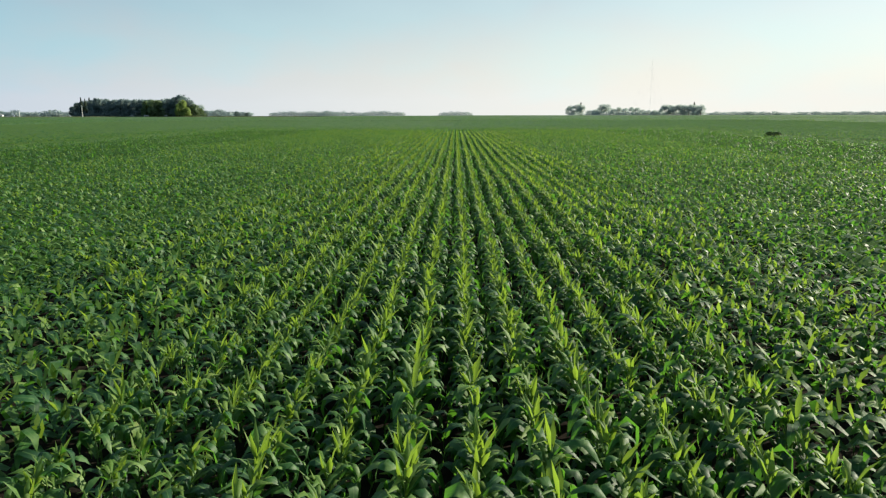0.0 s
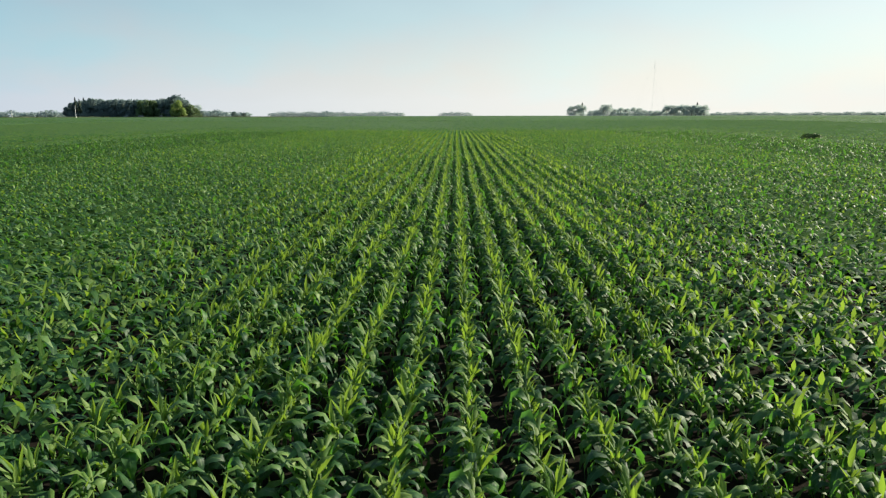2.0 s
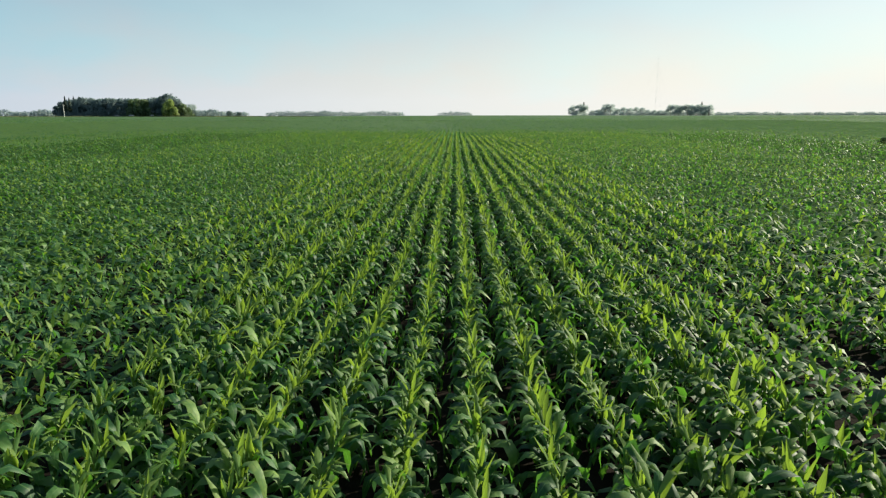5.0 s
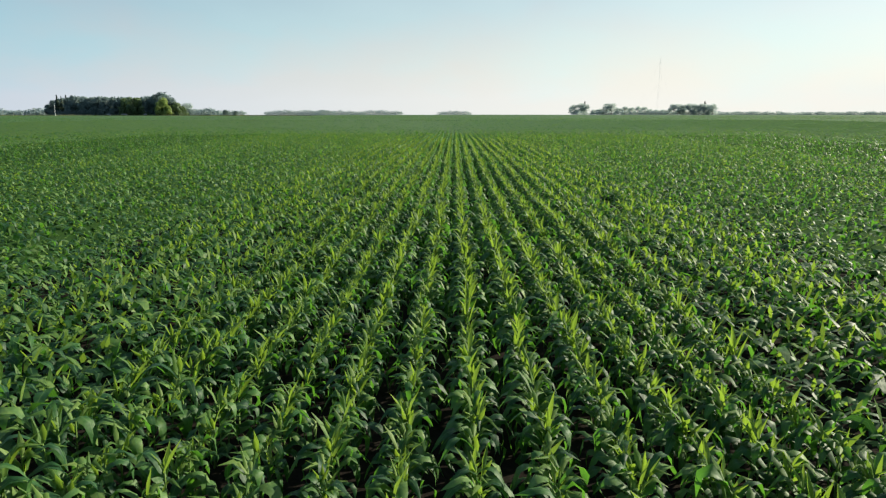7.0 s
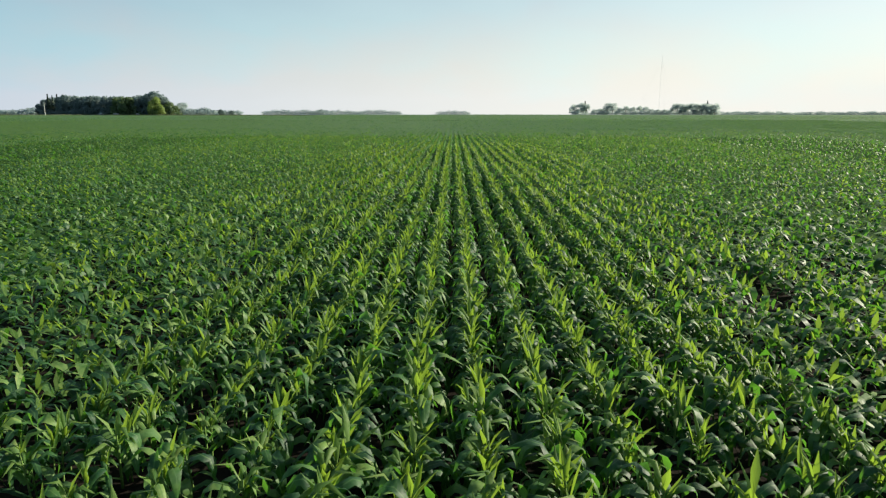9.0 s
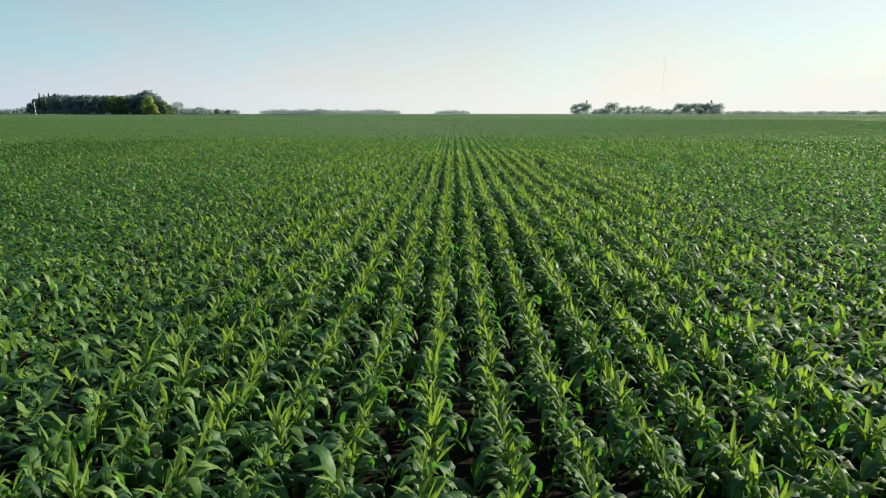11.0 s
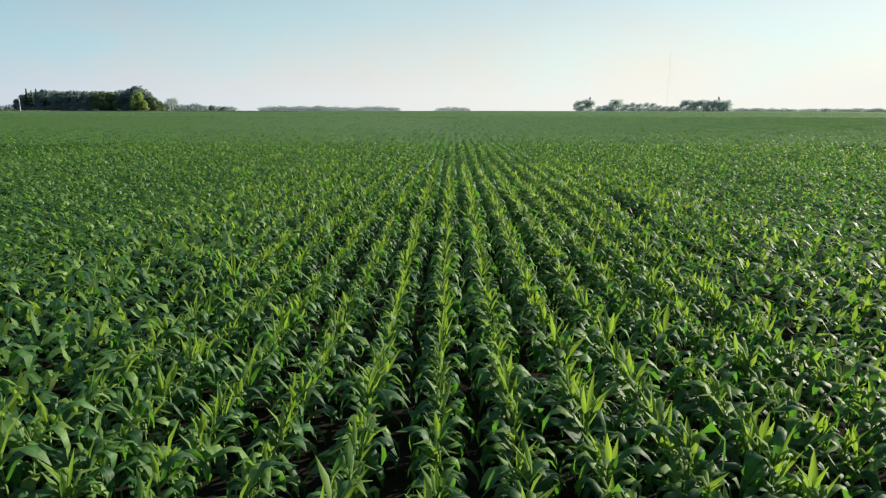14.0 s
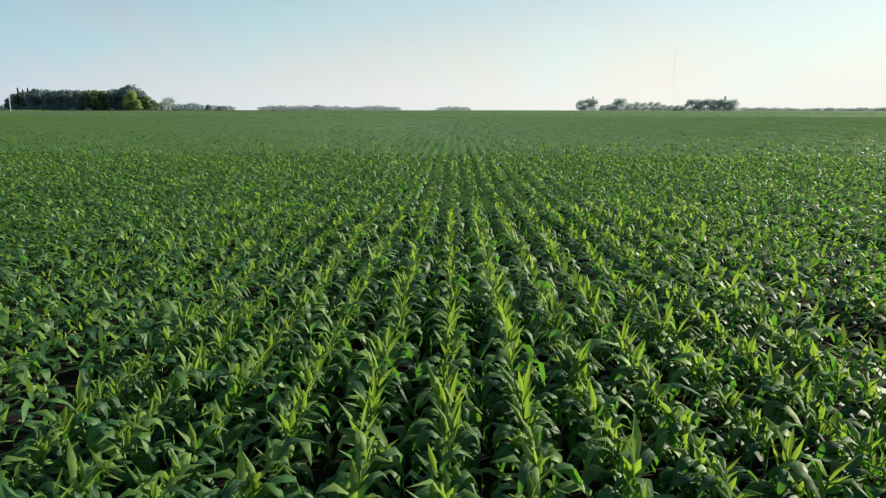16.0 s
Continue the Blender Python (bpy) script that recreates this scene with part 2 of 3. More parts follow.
def fall(y):
    """The land sinks gently beyond the far edge of the field, to fit the horizon to the camera's view."""
    return -0.0042 * np.maximum(0.0, np.asarray(y) - 950)


wide = np.concatenate([-grow(40, 60, 4600, 2.5)[::-1], np.arange(-58, 59, 2.0), grow(40, 60, 4600, 2.5)])
deep = np.concatenate([-grow(20, 10, 2000, 2.5)[::-1], np.arange(-8, 160, 2.0), grow(50, 160, 4700, 2.2)])
rng = np.random.default_rng(5)
v, q = sheet("ground", wide, deep, lambda x, y: fall(y) + 0.02 * np.sin(x * 1.7 + 0.6 * np.sin(y)) * np.cos(y * 0.9), SOIL)
centre = v[q].mean(1)
far_land = (centre[:, 1] > 945) | (np.abs(centre[:, 0]) > 700) | (centre[:, 1] < -250)
ground = tagged(new("ground", quads_mesh("ground", v, q, [SOIL, LAND], far_land.astype(int))),
                "dark bare soil under the crop, green farmland further off", "ground", kind="structure")

# ---- corn ----
ROW, FIRST = 0.762, 0.207        # width between rows; place of the row nearest to the path


STEPS = {2: (0, 0.5, 1), 3: (0, 0.40, 0.68, 1), 5: (0, 0.28, 0.48, 0.63, 0.80, 1)}


def blade(length, width, start, bend, twist, steps, folded, fold, wave, phase):
    """A leaf from its foot at the origin towards +x that rises, arches over and hangs: corners, faces and the places across and along the blade."""
    s = np.array(STEPS[steps])
    e = np.clip((s - 0.26) / 0.54, 0, 1)
    turn = start + bend * e * e * (3 - 2 * e)
    mid = 0.5 * (turn[1:] + turn[:-1])
    c = np.zeros((steps + 1, 3))
    run = np.diff(s) * length
    c[1:, 0], c[1:, 2] = np.cumsum(np.sin(mid) * run), np.cumsum(np.cos(mid) * run)
    along = np.stack([np.sin(turn), 0 * s, np.cos(turn)], 1)
    side = np.tile([0.0, 1.0, 0.0], (steps + 1, 1))
    out = np.cross(along, side)
    a = twist * s ** 2
    side2 = np.cos(a)[:, None] * side + np.sin(a)[:, None] * out
    out2 = np.cross(along, side2)
    w = 0.5 * width * ((0.5 + 0.5 * np.sin(0.5 * math.pi * np.minimum(1, s / 0.40))) * (1 - s ** 4.5) + 0.06)
    v_shape = fold * (1.25 - 0.8 * s)[:, None]
    crease = np.random.default_rng(int(phase * 1e6)).normal(0, wave, (2, steps + 1, 1)) * np.sin(math.pi * s)[:, None] * out2
    left = c - w[:, None] * (np.cos(v_shape) * side2 + np.sin(v_shape) * out2) + crease[0]
    right = c + w[:, None] * (np.cos(v_shape) * side2 - np.sin(v_shape) * out2) + crease[1]
    lines = [left, c, right] if folded else [left, right]
    k = len(lines)
    v = np.stack(lines, 1).reshape(-1, 3)
    uv = np.stack([np.tile(np.linspace(0, 1, k), steps + 1), np.repeat(s, k)], 1)
    q = [(i * k + j, i * k + j + 1, (i + 1) * k + j + 1, (i + 1) * k + j) for i in range(steps) for j in range(k - 1)]
    return v, np.array(q), uv


def turned(v, angle, z=0.0, x=0.0, y=0.0):
    c, s = math.cos(angle), math.sin(angle)
    return np.stack([v[:, 0] * c - v[:, 1] * s + x, v[:, 0] * s + v[:, 1] * c + y, v[:, 2] + z], 1)


def stem(height, radius, sides=4):
    ring = np.array([(math.cos(a), math.sin(a)) for a in np.arange(sides) * 2 * math.pi / sides])
    v = np.concatenate([np.c_[ring * radius, np.zeros(sides)], np.c_[ring * radius * 0.6, np.full(sides, height)]])
    q = np.array([(i, (i + 1) % sides, sides + (i + 1) % sides, sides + i) for i in range(sides)])
    return v, q, np.full((len(v), 2), 0.5)


def corn_pieces(r, fine):
    """The stalk and leaves of one corn plant about 0.9 m high, its leaves spread to both sides along x: (name, corners, faces, uv, material index) of each piece.
    fine: 3 near to 0 far."""
    out = [("stalk", *stem(0.60, 0.014), 2)] if fine > 2 else []
    count, swell = (4, 4, 5, 6)[fine], (1.5, 1.42, 1.22, 1.0)[fine]
    side = r.integers(0, 2)
    for i in range(count):
        u = i / (count - 1)
        length = r.uniform(0.7, 1.2) * (0.70 - 0.16 * u)
        width = r.uniform(0.7, 1.3) * (0.096 + 0.020 * math.sin(math.pi * u) - 0.014 * u) * swell
        start = radians(r.uniform(40, 64) - 18 * u + (30, 20, 6, 0)[fine])
        bend = r.uniform(1.7, 3.0)
        v, q, uv = blade(length, width, start, bend, r.normal(0, 0.6), (2, 3, 3, 5)[fine], fine == 3, r.uniform(0.0, 0.7), r.uniform(0.010, 0.026), r.uniform(0, 6))
        out.append(("leaf", turned(v, math.pi * ((i + side) % 2) + r.normal(0, 0.6), 0.12 + 0.38 * u), q, uv, 0))
    tips = (2, 3, 4, 6)[fine]
    for i in range(tips):
        v, q, uv = blade(r.uniform(0.22, 0.38) * (0.55, 0.62, 0.85, 1.0)[fine], r.uniform(0.050, 0.088) * (1.05, 1.1, 1.1, 1.0)[fine], radians(r.uniform(2, 24) + (36, 28, 10, 0)[fine]), r.uniform(0.3, 1.1) + 1.7 * (r.random() < 0.45),
                         r.uniform(-0.9, 0.9), (2, 2, 2, 2)[fine], fine == 3, r.uniform(0.4, 0.9), 0.010, r.uniform(0, 6))
        out.append(("leaf", turned(v, r.uniform(0, 6.28), 0.40 + 0.20 * (i + 1) / tips, r.normal(0, 0.015), r.normal(0, 0.015)), q, uv, 1))
    return out


def joined(pieces):
    """All pieces of a plant as one set of arrays."""
    at, vs, qs, us, ms = 0, [], [], [], []
    for _, v, q, uv, m in pieces:
        vs.append(v), qs.append(q + at), us.append(uv), ms.append(np.full(len(q), m))
        at += len(v)
    return np.concatenate(vs), np.concatenate(qs), np.concatenate(us), np.concatenate(ms)


rng = np.random.default_rng(11)
KINDS = [[corn_pieces(rng, f) for _ in range(n)] for f, n in ((0, 8), (1, 8), (2, 12), (3, 18))]
MERGED = [[joined(p) for p in kinds] for kinds in KINDS]


def vigour(x, y):
    """How tall the crop stands: slow waves over the field."""
    return 1 + 0.07 * np.sin(x * 0.31 + 1.3) * np.sin(y * 0.23) + 0.05 * np.sin(x * 0.9 + y * 0.13)


BARE = ((5.5, 95, 98.5), (5.8, 110, 115.5), (13.2, 119, 126), (6.1, 67.5, 70), (6.2, 38, 40.5), (7.7, 37, 39.5))     # longer gaps: x, y from, y to


def missing(k, y):
    """Short stretches of row k where the seed failed, more of them to the right of the path."""
    r = np.random.default_rng(900 + k)
    gone = np.zeros(len(y), bool)
    for start in r.uniform(-30, 190, 3 if k < 5 else 5):
        gone |= (y > start) & (y < start + r.uniform(0.3, 0.7))
    for x, y0, y1 in BARE:
        if abs(FIRST + ROW * k - x) < ROW / 2:
            gone |= (y > y0) & (y < y1)
    return gone


def places(step, x_in, x_out, y0, y1, hole=None, beside=False):
    """Where plants stand along the rows: x, y, size, turn, in the bands x_in < |x| < x_out."""
    got = []
    for k in range(math.floor((-x_out - FIRST) / ROW), math.ceil((x_out - FIRST) / ROW) + 1):
        x = FIRST + ROW * k
        if not x_in <= abs(x) < x_out:
            continue
        y = np.arange(y0, y1, step)
        y = y + rng.normal(0, step * 0.22, len(y))
        xs = x + rng.normal(0, 0.018, len(y)) + 0.025 * np.sin(y * 0.35 + k)
        keep = (rng.random(len(y)) > 0.04) & ~missing(k, y) & ((np.abs(xs) < 0.78 * (y + 2.5)) != beside)
        keep &= rng.random(len(y)) < np.clip((186 - y) / 34, 0, 1)     # the last plants thin out into the far rows
        if hole is not None:
            keep &= ~hole(xs, y)
        size = rng.normal(1, 0.10, len(y)).clip(0.7, 1.25) * vigour(xs, y)
        turn = rng.normal(0, 0.5, len(y)) + math.pi * rng.integers(0, 2, len(y))
        got.append(np.stack([xs, y, size, turn], 1)[keep])
    return np.concatenate(got)


def weed_spot(x, y):
    return (((x - 53.5) / 1.2) ** 2 + ((y - 110) / 1.1) ** 2) < 1


near = places(0.2, 0.0, 4.6, 4.4, 116)
middle = np.concatenate([places(0.23, 4.6, 8.4, 4.4, 126), places(0.23, 0, 4.6, 116, 126)])
outer = np.concatenate([places(0.3, 0, 10.5, -2.4, 4.4), places(0.25, 8.4, 10.5, 4.4, 126), places(0.44, 10.5, 30, 11, 148, weed_spot), places(0.44, 0, 10.5, 126, 148)])
distant = np.concatenate([places(0.68, 30, 60, 34, 180, weed_spot), places(0.68, 0, 30, 148, 180), places(0.66, 0, 60, -24, 76, None, True)])

# the plants of three short stretches close under the path are things of their own
single = (np.abs(near[:, 0] + 0.18) < 1.5) & (((near[:, 1] > 5.5) & (near[:, 1] < 10)) | ((near[:, 1] > 60) & (near[:, 1] < 65)) | ((near[:, 1] > 109) & (near[:, 1] < 114)))


def crop(stands, merged):
    """The corners, faces, uv and materials of all plants that stand in those places."""
    vs, qs, us, ms, at = [], [], [], [], 0
    pick = rng.integers(0, len(merged), len(stands))
    lean = rng.normal(0, 0.045, (len(stands), 2))
    for i, (v, q, uv, m) in enumerate(merged):
        s, t = stands[pick == i], lean[pick == i]
        if not len(s):
            continue
        c, d = np.cos(s[:, 3])[:, None], np.sin(s[:, 3])[:, None]
        size = s[:, 2][:, None]
        z = v[:, 2] * size
        x = (v[:, 0] * c - v[:, 1] * d) * size + s[:, 0][:, None] + z * t[:, :1]
        y = (v[:, 0] * d + v[:, 1] * c) * size + s[:, 1][:, None] + z * t[:, 1:]
        vs.append(np.stack([x, y, z - 0.01], 2).reshape(-1, 3))
        qs.append((q[None] + at + np.arange(len(s))[:, None, None] * len(v)).reshape(-1, 4))
        us.append(np.tile(uv, (len(s), 1)))
        ms.append(np.tile(m, len(s)))
        at += len(s) * len(v)
    return vs, qs, us, ms, at


def corn_crop(groups):
    vs, qs, us, ms, at = [], [], [], [], 0
    for stands, merged in groups:
        a, b, c, d, n = crop(stands, merged)
        vs += a
        qs += [k + at for k in b]
        us += c
        ms += d
        at += n
    me = quads_mesh("corn_crop", np.concatenate(vs), np.concatenate(qs), [LEAF, YOUNG, STALK], np.concatenate(ms), np.concatenate(us))
    return tagged(new("corn_crop", me), "rows of waist-high green corn plants with arching leaves", "corn", kind="stuff")


corn_crop([(near[~single], MERGED[3]), (middle, MERGED[2]), (outer, MERGED[1]), (distant, MERGED[0])])


# ---- crop too far off to tell plants apart ----
def far_rows():
    xs = np.arange(-150, 150.1, ROW / 2) + FIRST
    ys = np.concatenate([np.arange(-40, 60, 4.0), np.arange(60, 330, 3.6)])
    ridge = np.where(np.arange(len(xs)) % 2 == 0, 0.20, -0.16)

    def height(x, y):
        rise = np.maximum.reduce([np.clip((y - 150) / 45, 0, 1), np.clip((np.abs(x) - 50) / 18, 0, 1), np.clip((-20 - y) / 8, 0, 1)])
        return 0.16 + 0.34 * rise + (0.5 + 0.5 * rise) * ridge[None, :] * rng.uniform(0.3, 1.3, x.shape) + rng.normal(0, 0.06, x.shape) + 0.5 * (vigour(x, y) - 1)

    v, q = sheet("rows", xs, ys, height, CANOPY)
    c = v[q].mean(1)
    x, y = np.abs(c[:, 0]), c[:, 1]
    stands = (x < 50) & (y > -20) & (y < 150)
    return v, q[~stands]


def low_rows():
    """The lower leaves of the rows on both sides of the path, under the plants that stand out: one sheet, coloured dark
    for shade.
    """
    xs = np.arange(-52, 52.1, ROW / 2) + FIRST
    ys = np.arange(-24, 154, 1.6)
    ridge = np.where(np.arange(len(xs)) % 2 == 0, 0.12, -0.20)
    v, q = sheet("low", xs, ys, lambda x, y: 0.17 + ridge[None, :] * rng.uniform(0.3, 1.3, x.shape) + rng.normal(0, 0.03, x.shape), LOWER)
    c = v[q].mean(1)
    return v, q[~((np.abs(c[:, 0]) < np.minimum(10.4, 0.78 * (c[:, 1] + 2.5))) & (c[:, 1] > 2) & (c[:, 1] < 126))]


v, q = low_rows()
tagged(new("low_corn_leaves", quads_mesh("low_corn_leaves", v, q, [LOWER])), "lower leaves of the corn rows, green darkened for shade", "corn", kind="stuff")


v, q = far_rows()
tagged(new("corn_rows", quads_mesh("corn_rows", v, q, [CANOPY])), "dense rows of green corn further off", "corn", kind="stuff")


def far_leaves(count, y0, y1, power):
    """Leaf tips standing out of the far rows: bent blades of two faces, thinning with distance."""
    r = np.random.default_rng(17)
    y = y0 * (y1 / y0) ** (r.random(count * 2) ** power)
    x = r.uniform(-1, 1, len(y)) * (0.74 * y + 4)
    keep = ~((np.abs(x) < 57) & (y < r.uniform(150, 184, len(y))))
    x, y = x[keep][:count], y[keep][:count]
    x = FIRST + ROW * np.round((x - FIRST) / ROW) + r.normal(0, 0.12, len(x))
    a, size = r.normal(0, 0.7, len(x)) + math.pi * r.integers(0, 2, len(x)), r.uniform(0.7, 1.3, len(x)) * (y / 200).clip(1, 1.7)
    c, d = np.cos(a), np.sin(a)
    reach, w = 0.33 * size, 0.085 * size
    z = r.uniform(0.45, 0.68, len(x))

    def ring(out, up, half):
        return [np.stack([x + c * reach * out - d * w * half * k, y + d * reach * out + c * w * half * k, z + up * np.minimum(size, 1.6)], 1) for k in (-1, 1)]

    v = np.stack(ring(0, 0, 0.8) + ring(0.7, 0.11, 1.0) + ring(1.5, 0.0, 0.3), 1).reshape(-1, 3)
    i = np.arange(len(x))[:, None] * 6
    young = np.tile((r.random(len(x)) < 0.3).astype(int), 2)
    return v, np.concatenate([i + np.array([0, 1, 3, 2]), i + np.array([2, 3, 5, 4])]), young


v, q, young = far_leaves(82000, 75, 700, 1.4)
tagged(new("corn_leaves", quads_mesh("corn_leaves", v, q, [LEAF, YOUNG], young)), "leaf tips of far corn plants in rows", "corn", kind="stuff")


def far_field():
    xs = np.concatenate([np.arange(-700, -150, 8.0), np.arange(-150, 151, 8.0), np.arange(158, 701, 8.0)])
    ys = np.concatenate([np.arange(-240, 320, 8.0), np.arange(320, 951, 7.0)])
    v, q = sheet("far", xs, ys, lambda x, y: 0.60 + rng.uniform(-0.10, 0.10, x.shape) + 0.10 * np.sin(x * 0.02) * np.sin(y * 0.015), CANOPY)
    c = v[q].mean(1)
    inside = (np.abs(c[:, 0]) < 146) & (c[:, 1] > -36) & (c[:, 1] < 326)
    gone = (c[:, 0] < -150) & (c[:, 1] > 690)
    return v, q[~inside & ~gone]


v, q = far_field()
tagged(new("corn_field", quads_mesh("corn_field", v, q, [CANOPY])), "wide flat field of green corn reaching the trees", "corn", kind="stuff")


# ---- corn plants close under the path ----
def corn_plant(pieces):
    root = new("corn_plant")
    for name, v, q, uv, m in pieces:
        ob = new(name, quads_mesh(name, v, q, [(LEAF, YOUNG, STALK)[m]], None, uv))
        ob.parent = root
        if m == 1:
            tagged(ob, "upright pale yellow-green young leaf")
    return tagged(root, "young green corn plant with broad arching leaves", "corn plant", "corn plants in rows")


plants = [corn_plant(p) for p in KINDS[3]]
chosen = near[single][:300]
for i, (x, y, size, turn) in enumerate(chosen):
    m = pose(x, y, -0.01, rng.normal(0, 4), rng.normal(0, 4), math.degrees(turn)) @ Matrix.Diagonal((size, size, size, 1))
    if i < len(plants):
        plants[i].matrix_basis = m
    else:
        ob = copy_thing(plants[i % len(plants)], m)
        ob.scale = (size, size, size)


# ---- trees ----
def crown_mesh(name, r, blobs, leaf, count, mat):
    """Many small leaf faces on the outsides of rounded clumps: blobs are (x, y, z, width, height)."""
    vs = []
    share = np.array([b[3] * b[4] for b in blobs])
    for (x, y, z, w, h), n in zip(blobs, (count * share / share.sum()).astype(int) + 8):
        d = r.normal(size=(n, 3))
        d /= np.linalg.norm(d, axis=1)[:, None]
        reach = r.uniform(0.55, 1.08, n)[:, None]
        c = np.array([x, y, z]) + d * reach * np.array([w / 2, w / 2, h / 2])
        face = d + 0.45 * r.normal(size=(n, 3))
        a = np.cross(face, r.normal(size=(n, 3)))
        a /= np.linalg.norm(a, axis=1)[:, None]
        b = np.cross(face, a)
        b /= np.linalg.norm(b, axis=1)[:, None]
        s = leaf * r.uniform(0.6, 1.3, n)[:, None]
        vs.append(np.stack([c - a * s, c - b * s * 0.7, c + a * s, c + b * s * 0.7], 1))
    v = np.concatenate(vs).reshape(-1, 3)
    return quads_mesh(name, v, np.arange(len(v)).reshape(-1, 4), [mat], None, None, False)


def broad_tree(seed, height, width, mat, label, low=0.0, count=1700, leaf=0.048):
    """A broadleaved tree: tapered trunk with limbs, and a crown of uneven clumps."""
    r = np.random.default_rng(seed)
    root = new("tree")
    bm = tube([(0, 0, -0.1), (0.1, 0, height * 0.2), (0.25, 0.1, height * 0.5), (0.1, 0.2, height * 0.8)], (0.030 * height, 0.022 * height, 0.013 * height, 0.003 * height))
    blobs = [(0, 0, height * 0.72, width * 0.7, height * 0.5)]
    for i in range(18):
        a, u = r.uniform(0, 2 * math.pi), (i % 6 + r.random()) / 6
        z = height * (low + 0.10 + (0.75 - low) * u)
        out = width * (0.36 - 0.2 * u * u)
        x, y = out * math.cos(a), out * math.sin(a)
        if i < 6:
            add_tube(bm, [(0.15, 0.05, z * 0.55), (x * 0.5, y * 0.5, z * 0.8), (x * 0.9, y * 0.9, z)], (0.010 * height, 0.006 * height, 0.002 * height), 5)
        blobs.append((x, y, z, width * r.uniform(0.36, 0.56), height * r.uniform(0.22, 0.34)))
    part("trunk", bm, BARK, root)
    ob = new("crown", crown_mesh("crown", r, blobs, leaf * height, count, mat))
    ob.parent = root
    return tagged(root, label, "tree")


def spruce_tree(seed, height, width, label):
    """A narrow conifer with whorls of drooping boughs."""
    r = np.random.default_rng(seed)
    root = new("spruce_tree")
    part("trunk", tube([(0, 0, -0.1), (0, 0, height * 0.5), (0, 0, height * 0.97)], (0.02 * height, 0.012 * height, 0.002 * height)), BARK, root)
    blobs = []
    for i in range(26):
        u = i / 25
        a = i * 2.4
        out = width * 0.3 * (1 - u) * r.uniform(0.7, 1.2)
        blobs.append((out * math.cos(a), out * math.sin(a), height * (0.08 + 0.9 * u), width * (0.55 * (1 - u) + 0.08), height * 0.09))
    ob = new("crown", crown_mesh("crown", r, blobs, 0.03 * height, 700, SPRUCE))
    ob.parent = root
    return tagged(root, label, "tree")


def at_view(x, depth):
    """Sideways place of a far thing that fits pixel column x of the camera's view at the start of the path, at that
    depth.
    """
    return depth * math.tan(math.atan((x - 784) * 0.000873) - radians(1.17))


TREES = {
    "dark": [broad_tree(s, 20, 15, HAZED_DARK_CROWN, "dense dark green broadleaved tree in a farm grove, haze mixed into its colour") for s in (1, 2, 3)],
    "mid": [broad_tree(s, 20, 14, MID_CROWN, "mid-green broadleaved tree at the sunny edge of a grove") for s in (4, 5)],
    "light": [broad_tree(s, 14, 10, LIGHT_CROWN, "bright yellow-green tree at the edge of a grove, sunlight put into its colour", 0.02) for s in (6,)],
    # sparse small leaves let sky show through, paling these crowns like haze
    "grey": [broad_tree(s, 16, 15, HAZED_GREY_CROWN, "broadleaved tree in a distant grove, leaf colour greyed for haze", 0.02, 4200, 0.0225) for s in (7, 8, 9)],
    "spruce": [spruce_tree(s, 20, 6, "tall narrow dark spruce standing above the grove") for s in (10,)],
}
USED = {k: 0 for k in TREES}
SIZES = {"dark": (20, 15), "mid": (20, 14), "light": (14, 10), "grey": (16, 15), "spruce": (20, 6)}


def hedge(x0, x1, depth0, depth1, height, mat, seed, label):
    """Low shrubs closing the foot of a grove."""
    r = np.random.default_rng(seed)
    n = int((x1 - x0) / 3)
    blobs = []
    for i in range(n):
        u = (i + 0.5) / n
        d = depth0 + (depth1 - depth0) * u
        h = height * r.uniform(0.7, 1.2)
        blobs.append((at_view(x0 + (x1 - x0) * u, d), d + r.uniform(-2, 2), float(fall(d)) + h * 0.42, 5.5, h * 1.15))
    tagged(new("shrubs", crown_mesh("shrubs", r, blobs, 0.6, 70 * n, mat)), label, "shrubs", kind="stuff")


def plant_tree(kind, x, depth, height, width=None, group=""):
    i = USED[kind]
    USED[kind] += 1
    row = TREES[kind]
    h0, w0 = SIZES[kind]
    w = width or height * w0 / h0
    m = pose(at_view(x, depth), depth, float(fall(depth)), 0, 0, rng.uniform(0, 360))
    ob = row[i] if i < len(row) else copy_thing(row[i % len(row)], m)
    ob.matrix_basis = m
    ob.scale = (w / w0, w / w0, height / h0)
    if group:
        tagged(ob, group=group)


hedge(132, 260, 760, 722, 6.5, HAZED_DARK_CROWN, 51, "dark undergrowth along the foot of the farm grove, tinted for haze")
hedge(260, 366, 714, 706, 5.0, MID_CROWN, 52, "green undergrowth along the sunny end of the farm grove")
hedge(1006, 1246, 1040, 860, 6.0, HAZED_GREY_CROWN, 53, "undergrowth along the far farmstead trees, greyed for haze")
G = "trees of the farm grove"
for x, depth, kind, h, w in ((132, 770, "dark", 13, 12), (140, 776, "dark", 18, 13), (146, 768, "spruce", 23, 7), (153, 772, "spruce", 21.5, 6), (161, 770, "spruce", 23, 7), (170, 772, "spruce", 22.5, 6), (150, 778, "dark", 20, 14), (158, 780, "dark", 20.5, 14),
                             (168, 768, "dark", 21, 15), (176, 760, "dark", 22.5, 15), (186, 764, "dark", 22, 16)):
    plant_tree(kind, x, depth, h, w, G)
for i in range(11):       # the close-planted dark middle
    plant_tree("dark", 192 + 7.5 * i, 752 - 3 * i + rng.uniform(-4, 4), 20 + rng.uniform(-1, 1), 14, G)
for i in range(8):
    plant_tree("dark", 190 + 12 * i, 775 - 3 * i, 20.5 + rng.uniform(-1, 1), 15, G)
